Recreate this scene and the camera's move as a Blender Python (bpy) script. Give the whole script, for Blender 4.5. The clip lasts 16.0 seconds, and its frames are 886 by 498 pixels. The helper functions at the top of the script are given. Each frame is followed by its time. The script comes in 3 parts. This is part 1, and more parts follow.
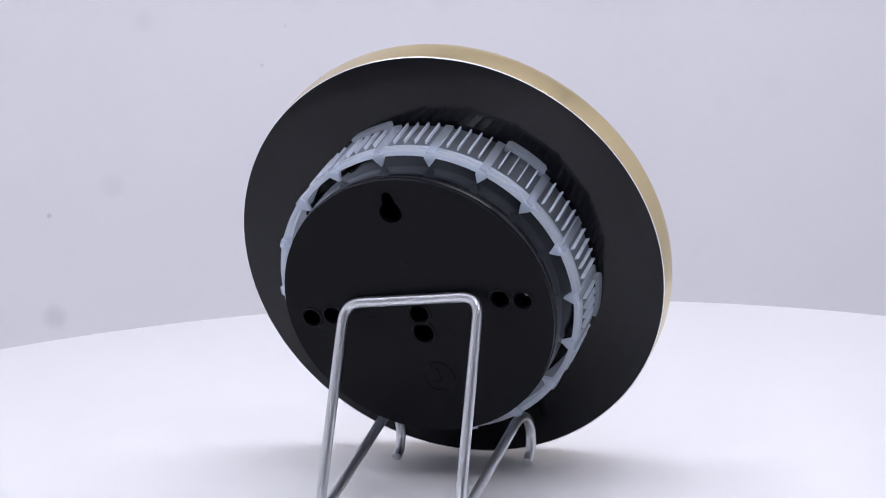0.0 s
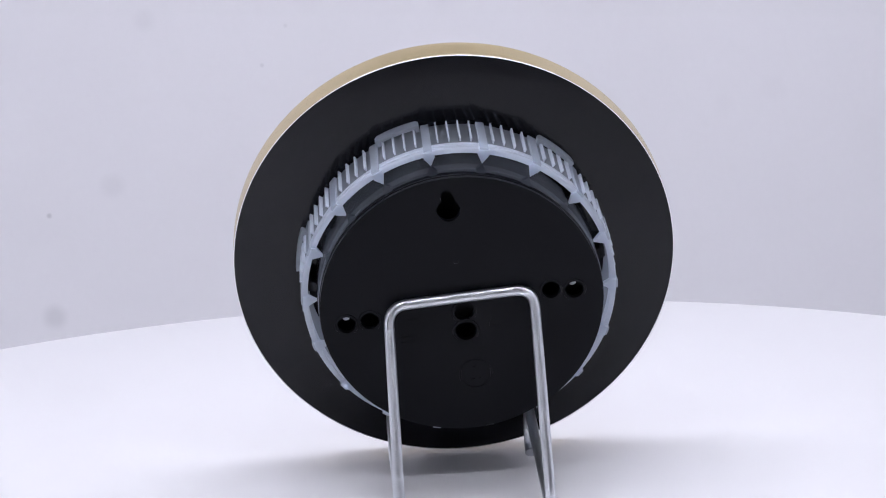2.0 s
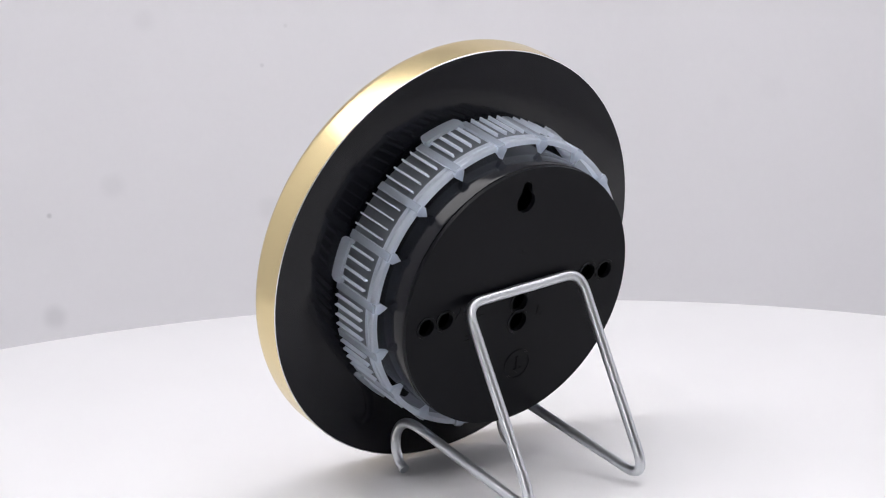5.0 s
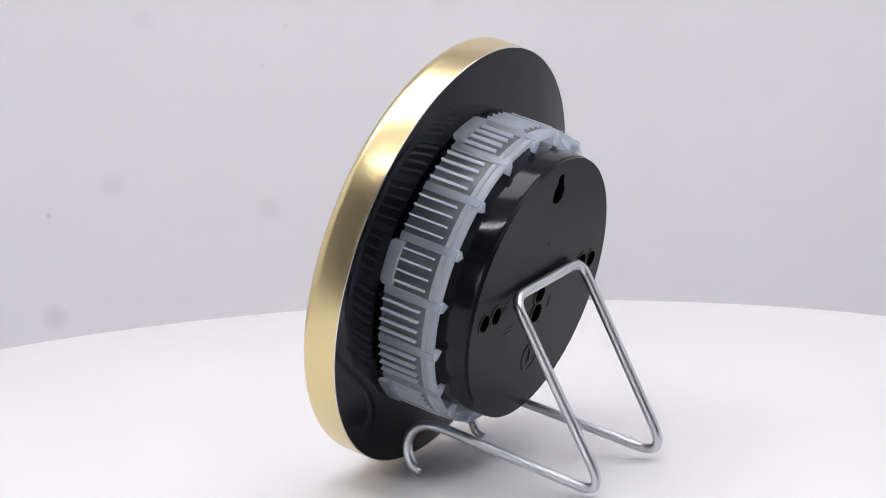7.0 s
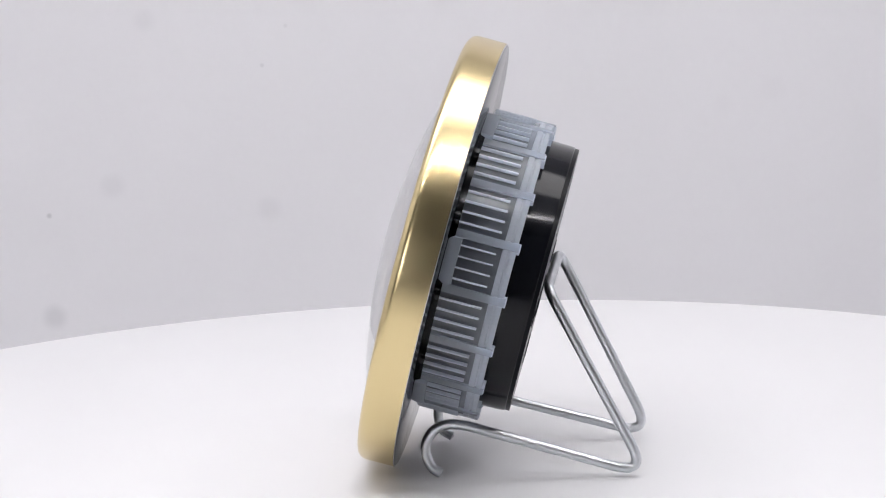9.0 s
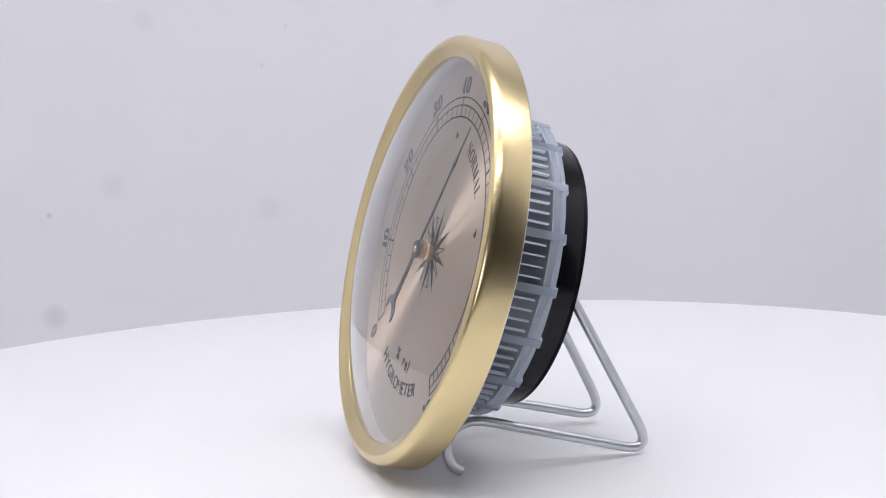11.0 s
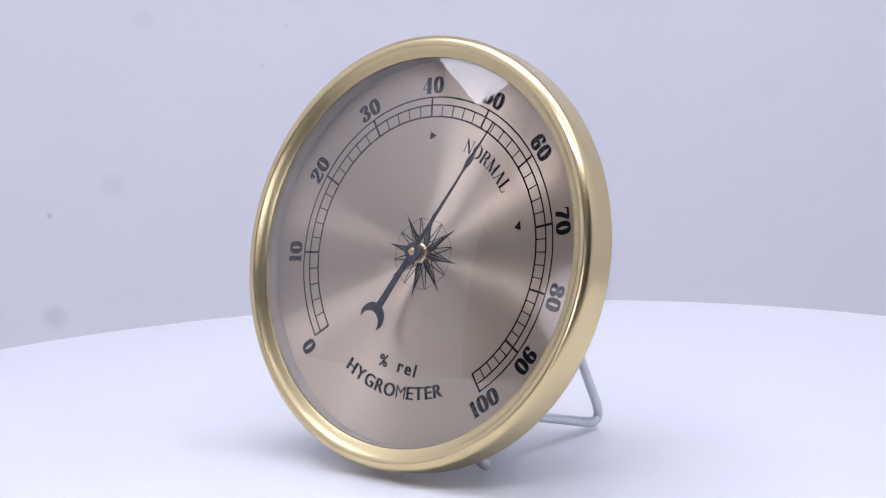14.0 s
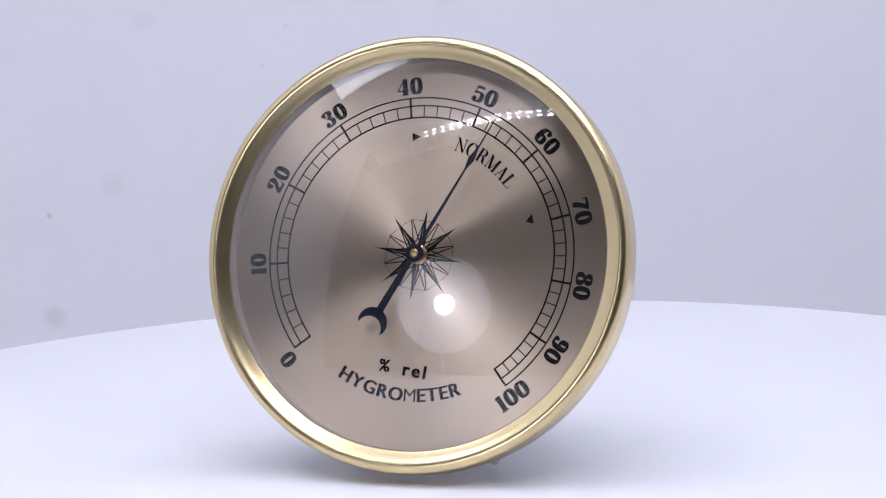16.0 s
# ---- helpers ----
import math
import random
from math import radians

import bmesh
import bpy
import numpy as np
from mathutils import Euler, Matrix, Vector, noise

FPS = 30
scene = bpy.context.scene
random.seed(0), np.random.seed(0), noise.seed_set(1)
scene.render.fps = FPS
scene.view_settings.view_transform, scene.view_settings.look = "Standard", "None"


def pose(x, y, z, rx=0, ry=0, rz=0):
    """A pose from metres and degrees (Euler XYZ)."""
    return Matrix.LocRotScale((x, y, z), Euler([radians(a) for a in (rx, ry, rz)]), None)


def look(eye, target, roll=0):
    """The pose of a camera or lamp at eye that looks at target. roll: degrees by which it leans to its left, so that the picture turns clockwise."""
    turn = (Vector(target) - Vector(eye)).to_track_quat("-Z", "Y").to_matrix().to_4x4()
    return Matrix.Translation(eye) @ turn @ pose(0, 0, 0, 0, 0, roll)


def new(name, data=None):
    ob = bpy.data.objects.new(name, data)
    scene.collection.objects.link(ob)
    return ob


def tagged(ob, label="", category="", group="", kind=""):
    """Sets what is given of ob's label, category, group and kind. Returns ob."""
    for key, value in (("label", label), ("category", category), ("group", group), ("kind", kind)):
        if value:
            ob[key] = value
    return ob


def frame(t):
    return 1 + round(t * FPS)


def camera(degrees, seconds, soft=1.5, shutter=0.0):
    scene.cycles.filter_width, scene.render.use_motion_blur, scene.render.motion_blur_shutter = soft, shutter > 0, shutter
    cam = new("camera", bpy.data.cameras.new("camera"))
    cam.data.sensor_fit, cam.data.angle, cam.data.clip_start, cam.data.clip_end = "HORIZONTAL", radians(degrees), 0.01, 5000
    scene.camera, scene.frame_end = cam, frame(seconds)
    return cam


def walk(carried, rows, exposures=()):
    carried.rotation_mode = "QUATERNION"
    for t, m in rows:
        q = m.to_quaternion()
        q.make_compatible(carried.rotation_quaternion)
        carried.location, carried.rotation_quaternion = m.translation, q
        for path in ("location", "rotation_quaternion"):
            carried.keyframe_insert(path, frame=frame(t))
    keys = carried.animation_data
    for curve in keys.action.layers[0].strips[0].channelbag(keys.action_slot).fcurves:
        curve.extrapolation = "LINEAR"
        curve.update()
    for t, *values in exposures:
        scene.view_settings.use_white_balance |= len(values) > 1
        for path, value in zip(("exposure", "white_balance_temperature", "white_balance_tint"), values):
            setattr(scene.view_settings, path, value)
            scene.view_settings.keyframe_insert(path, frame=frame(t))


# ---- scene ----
# camera: still, beside a turning display plate; the rotation axis is the world's z axis
cam = camera(23.196, 16.0, soft=1.1)
EYE = look((0.0, -0.6239, 0.17585), (0.00220, -0.01396, 0.06785), -2.654)
walk(cam, [(0.0, EYE), (16.0, EYE)], [(0.0, -0.05, 6000, 14), (2.1, -0.05, 6000, 14), (2.8, 0.0, 6500, 9), (10.4, 0.0, 6500, 9), (12.1, -0.07, 5740, 15), (16.0, -0.07, 5770, 15)])

MM = 0.001


def turn(t):
    """Angle of the turning plate at t seconds, in degrees."""
    u = (t - 8.0) / 8.0
    return 92.330 * u - 0.156 * u ** 2 - 1.347 * u ** 3 - 0.466 * u ** 4 + 0.541 * u ** 5


# ---- light ----
world = bpy.data.worlds.new("room_dark")
scene.world = world
world.use_nodes = True
world.node_tree.nodes["Background"].inputs["Color"].default_value = (0.8, 0.85, 1.0, 1)
world.node_tree.nodes["Background"].inputs["Strength"].default_value = 0.02


def area(name, m, sx, sy, watts, colour):
    lamp = bpy.data.lights.new(name, "AREA")
    lamp.shape, lamp.size, lamp.size_y, lamp.energy, lamp.color = "RECTANGLE", sx, sy, watts, colour
    ob = new(name, lamp)
    ob.matrix_world = m
    return ob


LED_WHITE = (1.0, 0.972, 0.988)
LAMP_AT = Vector((-0.341, -0.74, 0.196))
area("tent_top_light", look((0.0, 0.035, 0.775), (0, 0.04, 0)), 1.20, 0.34, 6.05, LED_WHITE)


# ---- materials ----
def material(name):
    m = bpy.data.materials.new(name)
    m.use_nodes = True
    nt = m.node_tree
    return m, nt, nt.nodes["Principled BSDF"]


def node(nt, kind, **inputs):
    n = nt.nodes.new(kind)
    for k, v in inputs.items():
        n.inputs[k.replace("_", " ")].default_value = v
    return n


def mottled(name, c1, c2, scale, rough, spread=0.08, metallic=0.0, bump=0.0, fine=400.0, coat=0.0, spec=0.5):
    """Two scales of colour change, a little roughness change and fine relief."""
    m, nt, b = material(name)
    co = nt.nodes.new("ShaderNodeTexCoord")
    big = node(nt, "ShaderNodeTexNoise", Scale=scale, Detail=4.0)
    small = node(nt, "ShaderNodeTexNoise", Scale=fine, Detail=3.0)
    for n in (big, small):
        nt.links.new(co.outputs["Object"], n.inputs["Vector"])
    mix = nt.nodes.new("ShaderNodeMix")
    mix.data_type = "RGBA"
    mix.inputs["A"].default_value, mix.inputs["B"].default_value = (*c1, 1), (*c2, 1)
    add = nt.nodes.new("ShaderNodeMath")
    add.operation = "MULTIPLY_ADD"
    add.inputs[1].default_value = 0.35
    nt.links.new(small.outputs["Fac"], add.inputs[0])
    sub = nt.nodes.new("ShaderNodeMath")
    sub.operation = "MULTIPLY_ADD"
    sub.inputs[1].default_value, sub.inputs[2].default_value = 1.3, -0.32
    nt.links.new(big.outputs["Fac"], sub.inputs[0])
    nt.links.new(sub.outputs[0], add.inputs[2])
    nt.links.new(add.outputs[0], mix.inputs["Factor"])
    nt.links.new(mix.outputs["Result"], b.inputs["Base Color"])
    rr = nt.nodes.new("ShaderNodeMapRange")
    rr.inputs["To Min"].default_value, rr.inputs["To Max"].default_value = rough - spread, rough + spread
    nt.links.new(big.outputs["Fac"], rr.inputs["Value"])
    nt.links.new(rr.outputs["Result"], b.inputs["Roughness"])
    b.inputs["Metallic"].default_value = metallic
    b.inputs["Coat Weight"].default_value = coat
    b.inputs["Specular IOR Level"].default_value = spec
    if bump:
        bp = node(nt, "ShaderNodeBump", Strength=bump, Distance=0.0002)
        nt.links.new(small.outputs["Fac"], bp.inputs["Height"])
        nt.links.new(bp.outputs["Normal"], b.inputs["Normal"])
    return m


GOLD = mottled("satin_gold", (0.73, 0.60, 0.335), (0.70, 0.57, 0.31), 30, 0.26, 0.03, 1.0, 0.03, 900)
BARE = mottled("bare_metal_edge", (0.86, 0.86, 0.88), (0.80, 0.80, 0.83), 200, 0.30, 0.04, 1.0)
BRASS = mottled("brass", (0.66, 0.47, 0.25), (0.58, 0.40, 0.20), 200, 0.22, 0.04, 1.0)
BLACK = mottled("black_plastic", (0.004, 0.0043, 0.006), (0.0055, 0.006, 0.008), 60, 0.30, 0.04, 0.0, 0.05, 2500, spec=0.09)
CASE_BLACK = mottled("moulded_black", (0.004, 0.0045, 0.0065), (0.0055, 0.006, 0.0085), 60, 0.115, 0.03, 0.0, 0.02, 2500, spec=0.24)
BLACK_GLOSS = mottled("black_lacquer", (0.003, 0.0033, 0.005), (0.0045, 0.005, 0.0075), 40, 0.10, 0.02, 0.0, 0.02, 1500, spec=0.27)
INK = mottled("black_ink", (0.003, 0.003, 0.004), (0.007, 0.007, 0.008), 300, 0.6, spec=0.05)
BLUED = mottled("blued_steel", (0.005, 0.007, 0.014), (0.009, 0.011, 0.02), 200, 0.35, 0.05, 0.0, spec=0.2)
STEEL = mottled("zinc_wire", (0.66, 0.68, 0.71), (0.58, 0.60, 0.63), 260, 0.36, 0.05, 1.0, 0.03, 1800)
WHITE = mottled("white_plate", (0.72, 0.72, 0.73), (0.69, 0.69, 0.70), 9, 0.42, 0.05, 0.0, 0.03, 700)
TABLE = mottled("white_table", (0.70, 0.70, 0.72), (0.66, 0.66, 0.68), 6, 0.6)
BACKDROP = mottled("backdrop_paper", (0.745, 0.740, 0.760), (0.695, 0.690, 0.710), 2.2, 0.85, 0.05, 0.0, 0.05, 260)


def smudged(m, spots):
    """Soft grey smudges at set places on a surface, in world metres: (x, z, radius, strength)."""
    nt = m.node_tree
    b = nt.nodes["Principled BSDF"]
    geo = nt.nodes.new("ShaderNodeNewGeometry")
    colour = b.inputs["Base Color"].links[0].from_socket
    for x, z, r, k in spots:
        off = nt.nodes.new("ShaderNodeVectorMath")
        off.operation = "DISTANCE"
        off.inputs[1].default_value = (x, 0.62, z)
        nt.links.new(geo.outputs["Position"], off.inputs[0])
        soft = nt.nodes.new("ShaderNodeMapRange")
        soft.interpolation_type = "SMOOTHSTEP"
        soft.inputs["From Min"].default_value, soft.inputs["From Max"].default_value = r * 0.25, r * 1.25
        soft.inputs["To Min"].default_value, soft.inputs["To Max"].default_value = k, 0.0
        nt.links.new(off.outputs["Value"], soft.inputs["Value"])
        mix = nt.nodes.new("ShaderNodeMix")
        mix.data_type = "RGBA"
        mix.inputs["B"].default_value = (0.30, 0.30, 0.32, 1)
        nt.links.new(soft.outputs["Result"], mix.inputs["Factor"])
        nt.links.new(colour, mix.inputs["A"])
        colour = mix.outputs["Result"]
    nt.links.new(colour, b.inputs["Base Color"])


smudged(BACKDROP, ((-0.2250, -0.0741, 0.008, 0.24), (-0.1856, 0.0020, 0.008, 0.11), (-0.0956, -0.0157, 0.008, 0.10), (-0.2237, -0.0139, 0.0018, 0.40), (-0.1607, 0.0966, 0.007, 0.09),
                   (0.1999, 0.0409, 0.009, 0.035), (0.1703, 0.0340, 0.007, 0.035), (-0.0948, 0.0679, 0.0014, 0.22), (-0.0800, 0.0900, 0.0014, 0.15)))
TENT = mottled("tent_cloth", (0.72, 0.72, 0.74), (0.68, 0.68, 0.70), 5, 0.9)
DISH = mottled("white_enamel", (0.93, 0.93, 0.94), (0.90, 0.90, 0.91), 20, 0.5)
DARK = mottled("dark_room", (0.23, 0.225, 0.22), (0.18, 0.175, 0.17), 3, 0.8)


def dial_metal():
    """Champagne sheet brushed in circles round its middle."""
    m, nt, b = material("brushed_champagne")
    co = nt.nodes.new("ShaderNodeTexCoord")
    sep = nt.nodes.new("ShaderNodeSeparateXYZ")
    nt.links.new(co.outputs["Object"], sep.inputs[0])
    ln = nt.nodes.new("ShaderNodeVectorMath")
    ln.operation = "LENGTH"
    nt.links.new(co.outputs["Object"], ln.inputs[0])
    rings = node(nt, "ShaderNodeTexNoise", Scale=2600.0, Detail=3.0)
    rings.noise_dimensions = "1D"
    nt.links.new(ln.outputs["Value"], rings.inputs["W"])
    mix = nt.nodes.new("ShaderNodeMix")
    mix.data_type = "RGBA"
    mix.inputs["A"].default_value, mix.inputs["B"].default_value = (0.49, 0.395, 0.298, 1), (0.54, 0.435, 0.33, 1)
    nt.links.new(rings.outputs["Fac"], mix.inputs["Factor"])
    nt.links.new(mix.outputs["Result"], b.inputs["Base Color"])
    tan = nt.nodes.new("ShaderNodeTangent")
    tan.direction_type, tan.axis = "RADIAL", "Z"
    nt.links.new(tan.outputs["Tangent"], b.inputs["Tangent"])
    b.inputs["Metallic"].default_value = 1.0
    b.inputs["Roughness"].default_value = 0.37
    b.inputs["Anisotropic"].default_value = 1.0
    b.inputs["Anisotropic Rotation"].default_value = 0.25
    return m


def clear_glass():
    m, nt, b = material("dome_glass")
    b.inputs["Base Color"].default_value = (0.98, 0.99, 1.0, 1)
    b.inputs["Roughness"].default_value = 0.0
    b.inputs["IOR"].default_value = 1.47
    b.inputs["Transmission Weight"].default_value = 1.0
    return m


def frosted(name, clear, r0, r1, milk):
    """Milky polypropylene; clear is the share of light that goes through."""
    m, nt, b = material(name)
    co = nt.nodes.new("ShaderNodeTexCoord")
    n = node(nt, "ShaderNodeTexNoise", Scale=180.0, Detail=4.0)
    nt.links.new(co.outputs["Object"], n.inputs["Vector"])
    rr = nt.nodes.new("ShaderNodeMapRange")
    rr.inputs["To Min"].default_value, rr.inputs["To Max"].default_value = r0, r1
    nt.links.new(n.outputs["Fac"], rr.inputs["Value"])
    nt.links.new(rr.outputs["Result"], b.inputs["Roughness"])
    b.inputs["Base Color"].default_value = (0.89, 0.935, 1.0, 1)
    b.inputs["IOR"].default_value = 1.48
    b.inputs["Transmission Weight"].default_value = clear
    through_light = node(nt, "ShaderNodeBsdfTranslucent", Color=(0.89, 0.935, 1.0, 1))
    mix = nt.nodes.new("ShaderNodeMixShader")
    mix.inputs["Fac"].default_value = milk
    nt.links.new(b.outputs["BSDF"], mix.inputs[1])
    nt.links.new(through_light.outputs["BSDF"], mix.inputs[2])
    nt.links.new(mix.outputs["Shader"], nt.nodes["Material Output"].inputs["Surface"])
    return m


DIAL, GLASS = dial_metal(), clear_glass()
FROSTED = frosted("frosted_polypropylene_thin", 0.95, 0.12, 0.20, 0.24)
MILKY = frosted("frosted_polypropylene_thick", 0.60, 0.14, 0.22, 0.50)
RIB = frosted("frosted_polypropylene_rib", 0.45, 0.05, 0.10, 0.42)
BAR = frosted("frosted_polypropylene_bar", 0.85, 0.12, 0.20, 0.38)
# brown stands in for the shade on the bezel's inner wall
WALL_SHADE = mottled("wall_shade_brown", (0.22, 0.19, 0.16), (0.17, 0.15, 0.13), 120, 0.5)


# ---- mesh helpers ----
def part(name, bm, mat, parent, label="", m=None, smooth=True, bevel_angle=35):
    if isinstance(bm, bpy.types.Mesh):
        me = bm
    else:
        bmesh.ops.recalc_face_normals(bm, faces=bm.faces)
        me = bpy.data.meshes.new(name)
        bm.to_mesh(me)
        bm.free()
    if smooth:
        for f in me.polygons:
            f.use_smooth = True
        me.set_sharp_from_angle(angle=radians(bevel_angle))
    if mat and not me.materials:
        me.materials.append(mat)
    ob = new(name, me)
    if parent:
        ob.parent = parent
    if m is not None:
        ob.matrix_basis = m
    return tagged(ob, label)


def lathe(profile, n=96, closed=True, scale=MM):
    """Turn a profile of (radius, height) round z."""
    bm = bmesh.new()
    rows = []
    for r, z in profile:
        if r < 1e-6:
            rows.append([bm.verts.new((0, 0, z * scale))] * n)
        else:
            rows.append([bm.verts.new((r * scale * math.cos(2 * math.pi * i / n), r * scale * math.sin(2 * math.pi * i / n), z * scale)) for i in range(n)])
    pairs = list(zip(rows, rows[1:])) + ([(rows[-1], rows[0])] if closed else [])
    for a, b in pairs:
        for i in range(n):
            vs = list(dict.fromkeys((a[i], a[(i + 1) % n], b[(i + 1) % n], b[i])))
            if len(vs) > 2:
                bm.faces.new(vs)
    return bm


def prism(bm, outline, z0, z1, m=None):
    """A flat outline (x, y in mm) between two heights."""
    m = m or Matrix()
    lo = [bm.verts.new(m @ Vector((x * MM, y * MM, z0 * MM))) for x, y in outline]
    hi = [bm.verts.new(m @ Vector((x * MM, y * MM, z1 * MM))) for x, y in outline]
    k = len(outline)
    bm.faces.new(hi)
    bm.faces.new(lo[::-1])
    for i in range(k):
        bm.faces.new((lo[i], lo[(i + 1) % k], hi[(i + 1) % k], hi[i]))
    return bm


def sector(bm, r0, r1, a0, a1, z0, z1, n=6):
    """A block of a ring between two radii, angles (degrees) and heights."""
    ang = [radians(a0 + (a1 - a0) * i / n) for i in range(n + 1)]
    out = [(r1 * math.cos(a), r1 * math.sin(a)) for a in ang] + [(r0 * math.cos(a), r0 * math.sin(a)) for a in ang[::-1]]
    lo = [bm.verts.new((x * MM, y * MM, z0 * MM)) for x, y in out]
    hi = [bm.verts.new((x * MM, y * MM, z1 * MM)) for x, y in out]
    k = len(out)
    for i in range(n):
        j = k - 1 - i
        bm.faces.new((hi[i], hi[i + 1], hi[j - 1], hi[j]))
        bm.faces.new((lo[j], lo[j - 1], lo[i + 1], lo[i]))
    for i in range(k):
        bm.faces.new((lo[i], lo[(i + 1) % k], hi[(i + 1) % k], hi[i]))
    return bm


def rounded(points, radii, steps=8):
    """A path of straight runs with its corners rounded; a run-back length for each inner point."""
    pts = [Vector(p) for p in points]
    out = [pts[0]]
    for a, b, c, radius in zip(pts, pts[1:], pts[2:], radii):
        r = min(radius, (a - b).length * 0.45, (c - b).length * 0.45)
        p, q = b + (a - b).normalized() * r, b + (c - b).normalized() * r
        for i in range(steps + 1):
            s = i / steps
            out.append(p * (1 - s) ** 2 + b * 2 * s * (1 - s) + q * s * s)
    return out + [pts[-1]]


def tube(path, radius, n=14):
    bm = bmesh.new()
    rings = []
    side = None
    for i, p in enumerate(path):
        d = (path[min(i + 1, len(path) - 1)] - path[max(i - 1, 0)]).normalized()
        side = d.orthogonal().normalized() if side is None else (side - d * side.dot(d)).normalized()
        up = d.cross(side)
        rings.append([bm.verts.new(p + radius * (math.cos(2 * math.pi * k / n) * side + math.sin(2 * math.pi * k / n) * up)) for k in range(n)])
    for a, b in zip(rings, rings[1:]):
        for k in range(n):
            bm.faces.new((a[k], a[(k + 1) % n], b[(k + 1) % n], b[k]))
    for ring, p, d in ((rings[0], path[0], path[0] - path[1]), (rings[-1], path[-1], path[-1] - path[-2])):
        tip = bm.verts.new(p + d.normalized() * radius * 0.35)
        for k in range(n):
            bm.faces.new((ring[k], ring[(k + 1) % n], tip))
    return bm


def flat_shape(outer, holes, thick):
    """A plate from closed outlines (mm) with holes through it, as a mesh; it fills -thick/2 to thick/2."""
    cu = bpy.data.curves.new("plate", "CURVE")
    cu.dimensions, cu.fill_mode, cu.extrude = "2D", "BOTH", thick * MM / 2
    for line in (outer, *holes):
        sp = cu.splines.new("POLY")
        sp.points.add(len(line) - 1)
        for pt, (x, y) in zip(sp.points, line):
            pt.co = (x * MM, y * MM, 0, 1)
        sp.use_cyclic_u = True
    ob = new("plate", cu)
    me = bpy.data.meshes.new_from_object(ob.evaluated_get(bpy.context.evaluated_depsgraph_get()))
    bpy.data.objects.remove(ob)
    bm = bmesh.new()
    bm.from_mesh(me)
    bmesh.ops.remove_doubles(bm, verts=bm.verts, dist=2e-6)
    bm.to_mesh(me)
    bm.free()
    return me


def lettering(text, size, bold=0.0, spacing=1.0, thick=0.04, smear=0.0):
    """A word as a mesh, its middle at the origin; sizes in mm. smear thickens the upright strokes."""
    cu = bpy.data.curves.new("letters", "FONT")
    cu.body, cu.size, cu.align_x, cu.align_y = text, size * MM, "CENTER", "CENTER"
    cu.offset, cu.space_character, cu.extrude, cu.resolution_u = bold * MM, spacing, thick * MM / 2, 4
    ob = new("letters", cu)
    me = bpy.data.meshes.new_from_object(ob.evaluated_get(bpy.context.evaluated_depsgraph_get()))
    bpy.data.objects.remove(ob)
    if smear:
        bm = bmesh.new()
        for k, dx in enumerate((0.0, -smear, smear)):
            old = len(bm.verts)
            bm.from_mesh(me)
            bm.verts.ensure_lookup_table()
            for v in bm.verts[old:]:
                v.co += Vector((dx * MM, 0, 0.008 * MM * k))
        bm.to_mesh(me)
        bm.free()
    return me


def circle(r, n=40, x=0.0, y=0.0):
    return [(x + r * math.cos(2 * math.pi * i / n), y + r * math.sin(2 * math.pi * i / n)) for i in range(n)]


# ---- the studio ----
def slab(name, x0, x1, y0, y1, z0, z1, mat, label, category):
    bm = bmesh.new()
    bmesh.ops.create_cube(bm, size=1)
    for v in bm.verts:
        v.co = Vector(((x0 + x1) / 2 + v.co.x * (x1 - x0), (y0 + y1) / 2 + v.co.y * (y1 - y0), (z0 + z1) / 2 + v.co.z * (z1 - z0)))
    return tagged(part(name, bm, mat, None, smooth=False), label, category, kind="structure")


def studio():
    slab("backdrop", -0.66, 0.66, 0.62, 0.64, -0.16, 0.80, BACKDROP, "pale lavender-grey paper backdrop with faint smudges", "backdrop")
    slab("wall_left", -0.68, -0.66, -0.45, 0.64, -0.16, 0.80, TENT, "white cloth side of the photo tent", "wall")
    slab("wall_right", 0.66, 0.68, -0.45, 0.64, -0.16, 0.80, TENT, "white cloth side of the photo tent", "wall")
    slab("ceiling", -0.68, 0.68, -0.58, 0.64, 0.80, 0.82, TENT, "white cloth top of the photo tent", "ceiling")
    slab("floor", -1.6, 1.6, -1.8, 0.70, -0.20, -0.16, TABLE, "pale grey studio tabletop under the tent", "floor")
    slab("wall_behind", -1.6, 1.6, -1.84, -1.8, -0.20, 1.6, DARK, "dark room wall behind the camera", "wall")
    slab("wall_west", -1.64, -1.6, -1.84, 0.70, -0.20, 1.6, DARK, "dark room wall", "wall")
    slab("wall_east", 1.6, 1.64, -1.84, 0.70, -0.20, 1.6, DARK, "dark room wall", "wall")
    slab("wall_far", -1.64, 1.64, 0.70, 0.74, -0.20, 1.6, DARK, "dark room wall behind the tent", "wall")
    slab("ceiling_room", -1.64, 1.64, -1.84, 0.74, 1.6, 1.64, DARK, "dim room ceiling over the tent", "ceiling")


def glow(name, strength, colour):
    m, nt, b = material(name)
    b.inputs["Base Color"].default_value = (0.8, 0.8, 0.8, 1)
    b.inputs["Emission Color"].default_value = (*colour, 1)
    b.inputs["Emission Strength"].default_value = strength
    return m


LED_GLOW, BULB_GLOW = glow("led_glow", 140.0, LED_WHITE), glow("bulb_glow", 14.0, LED_WHITE)


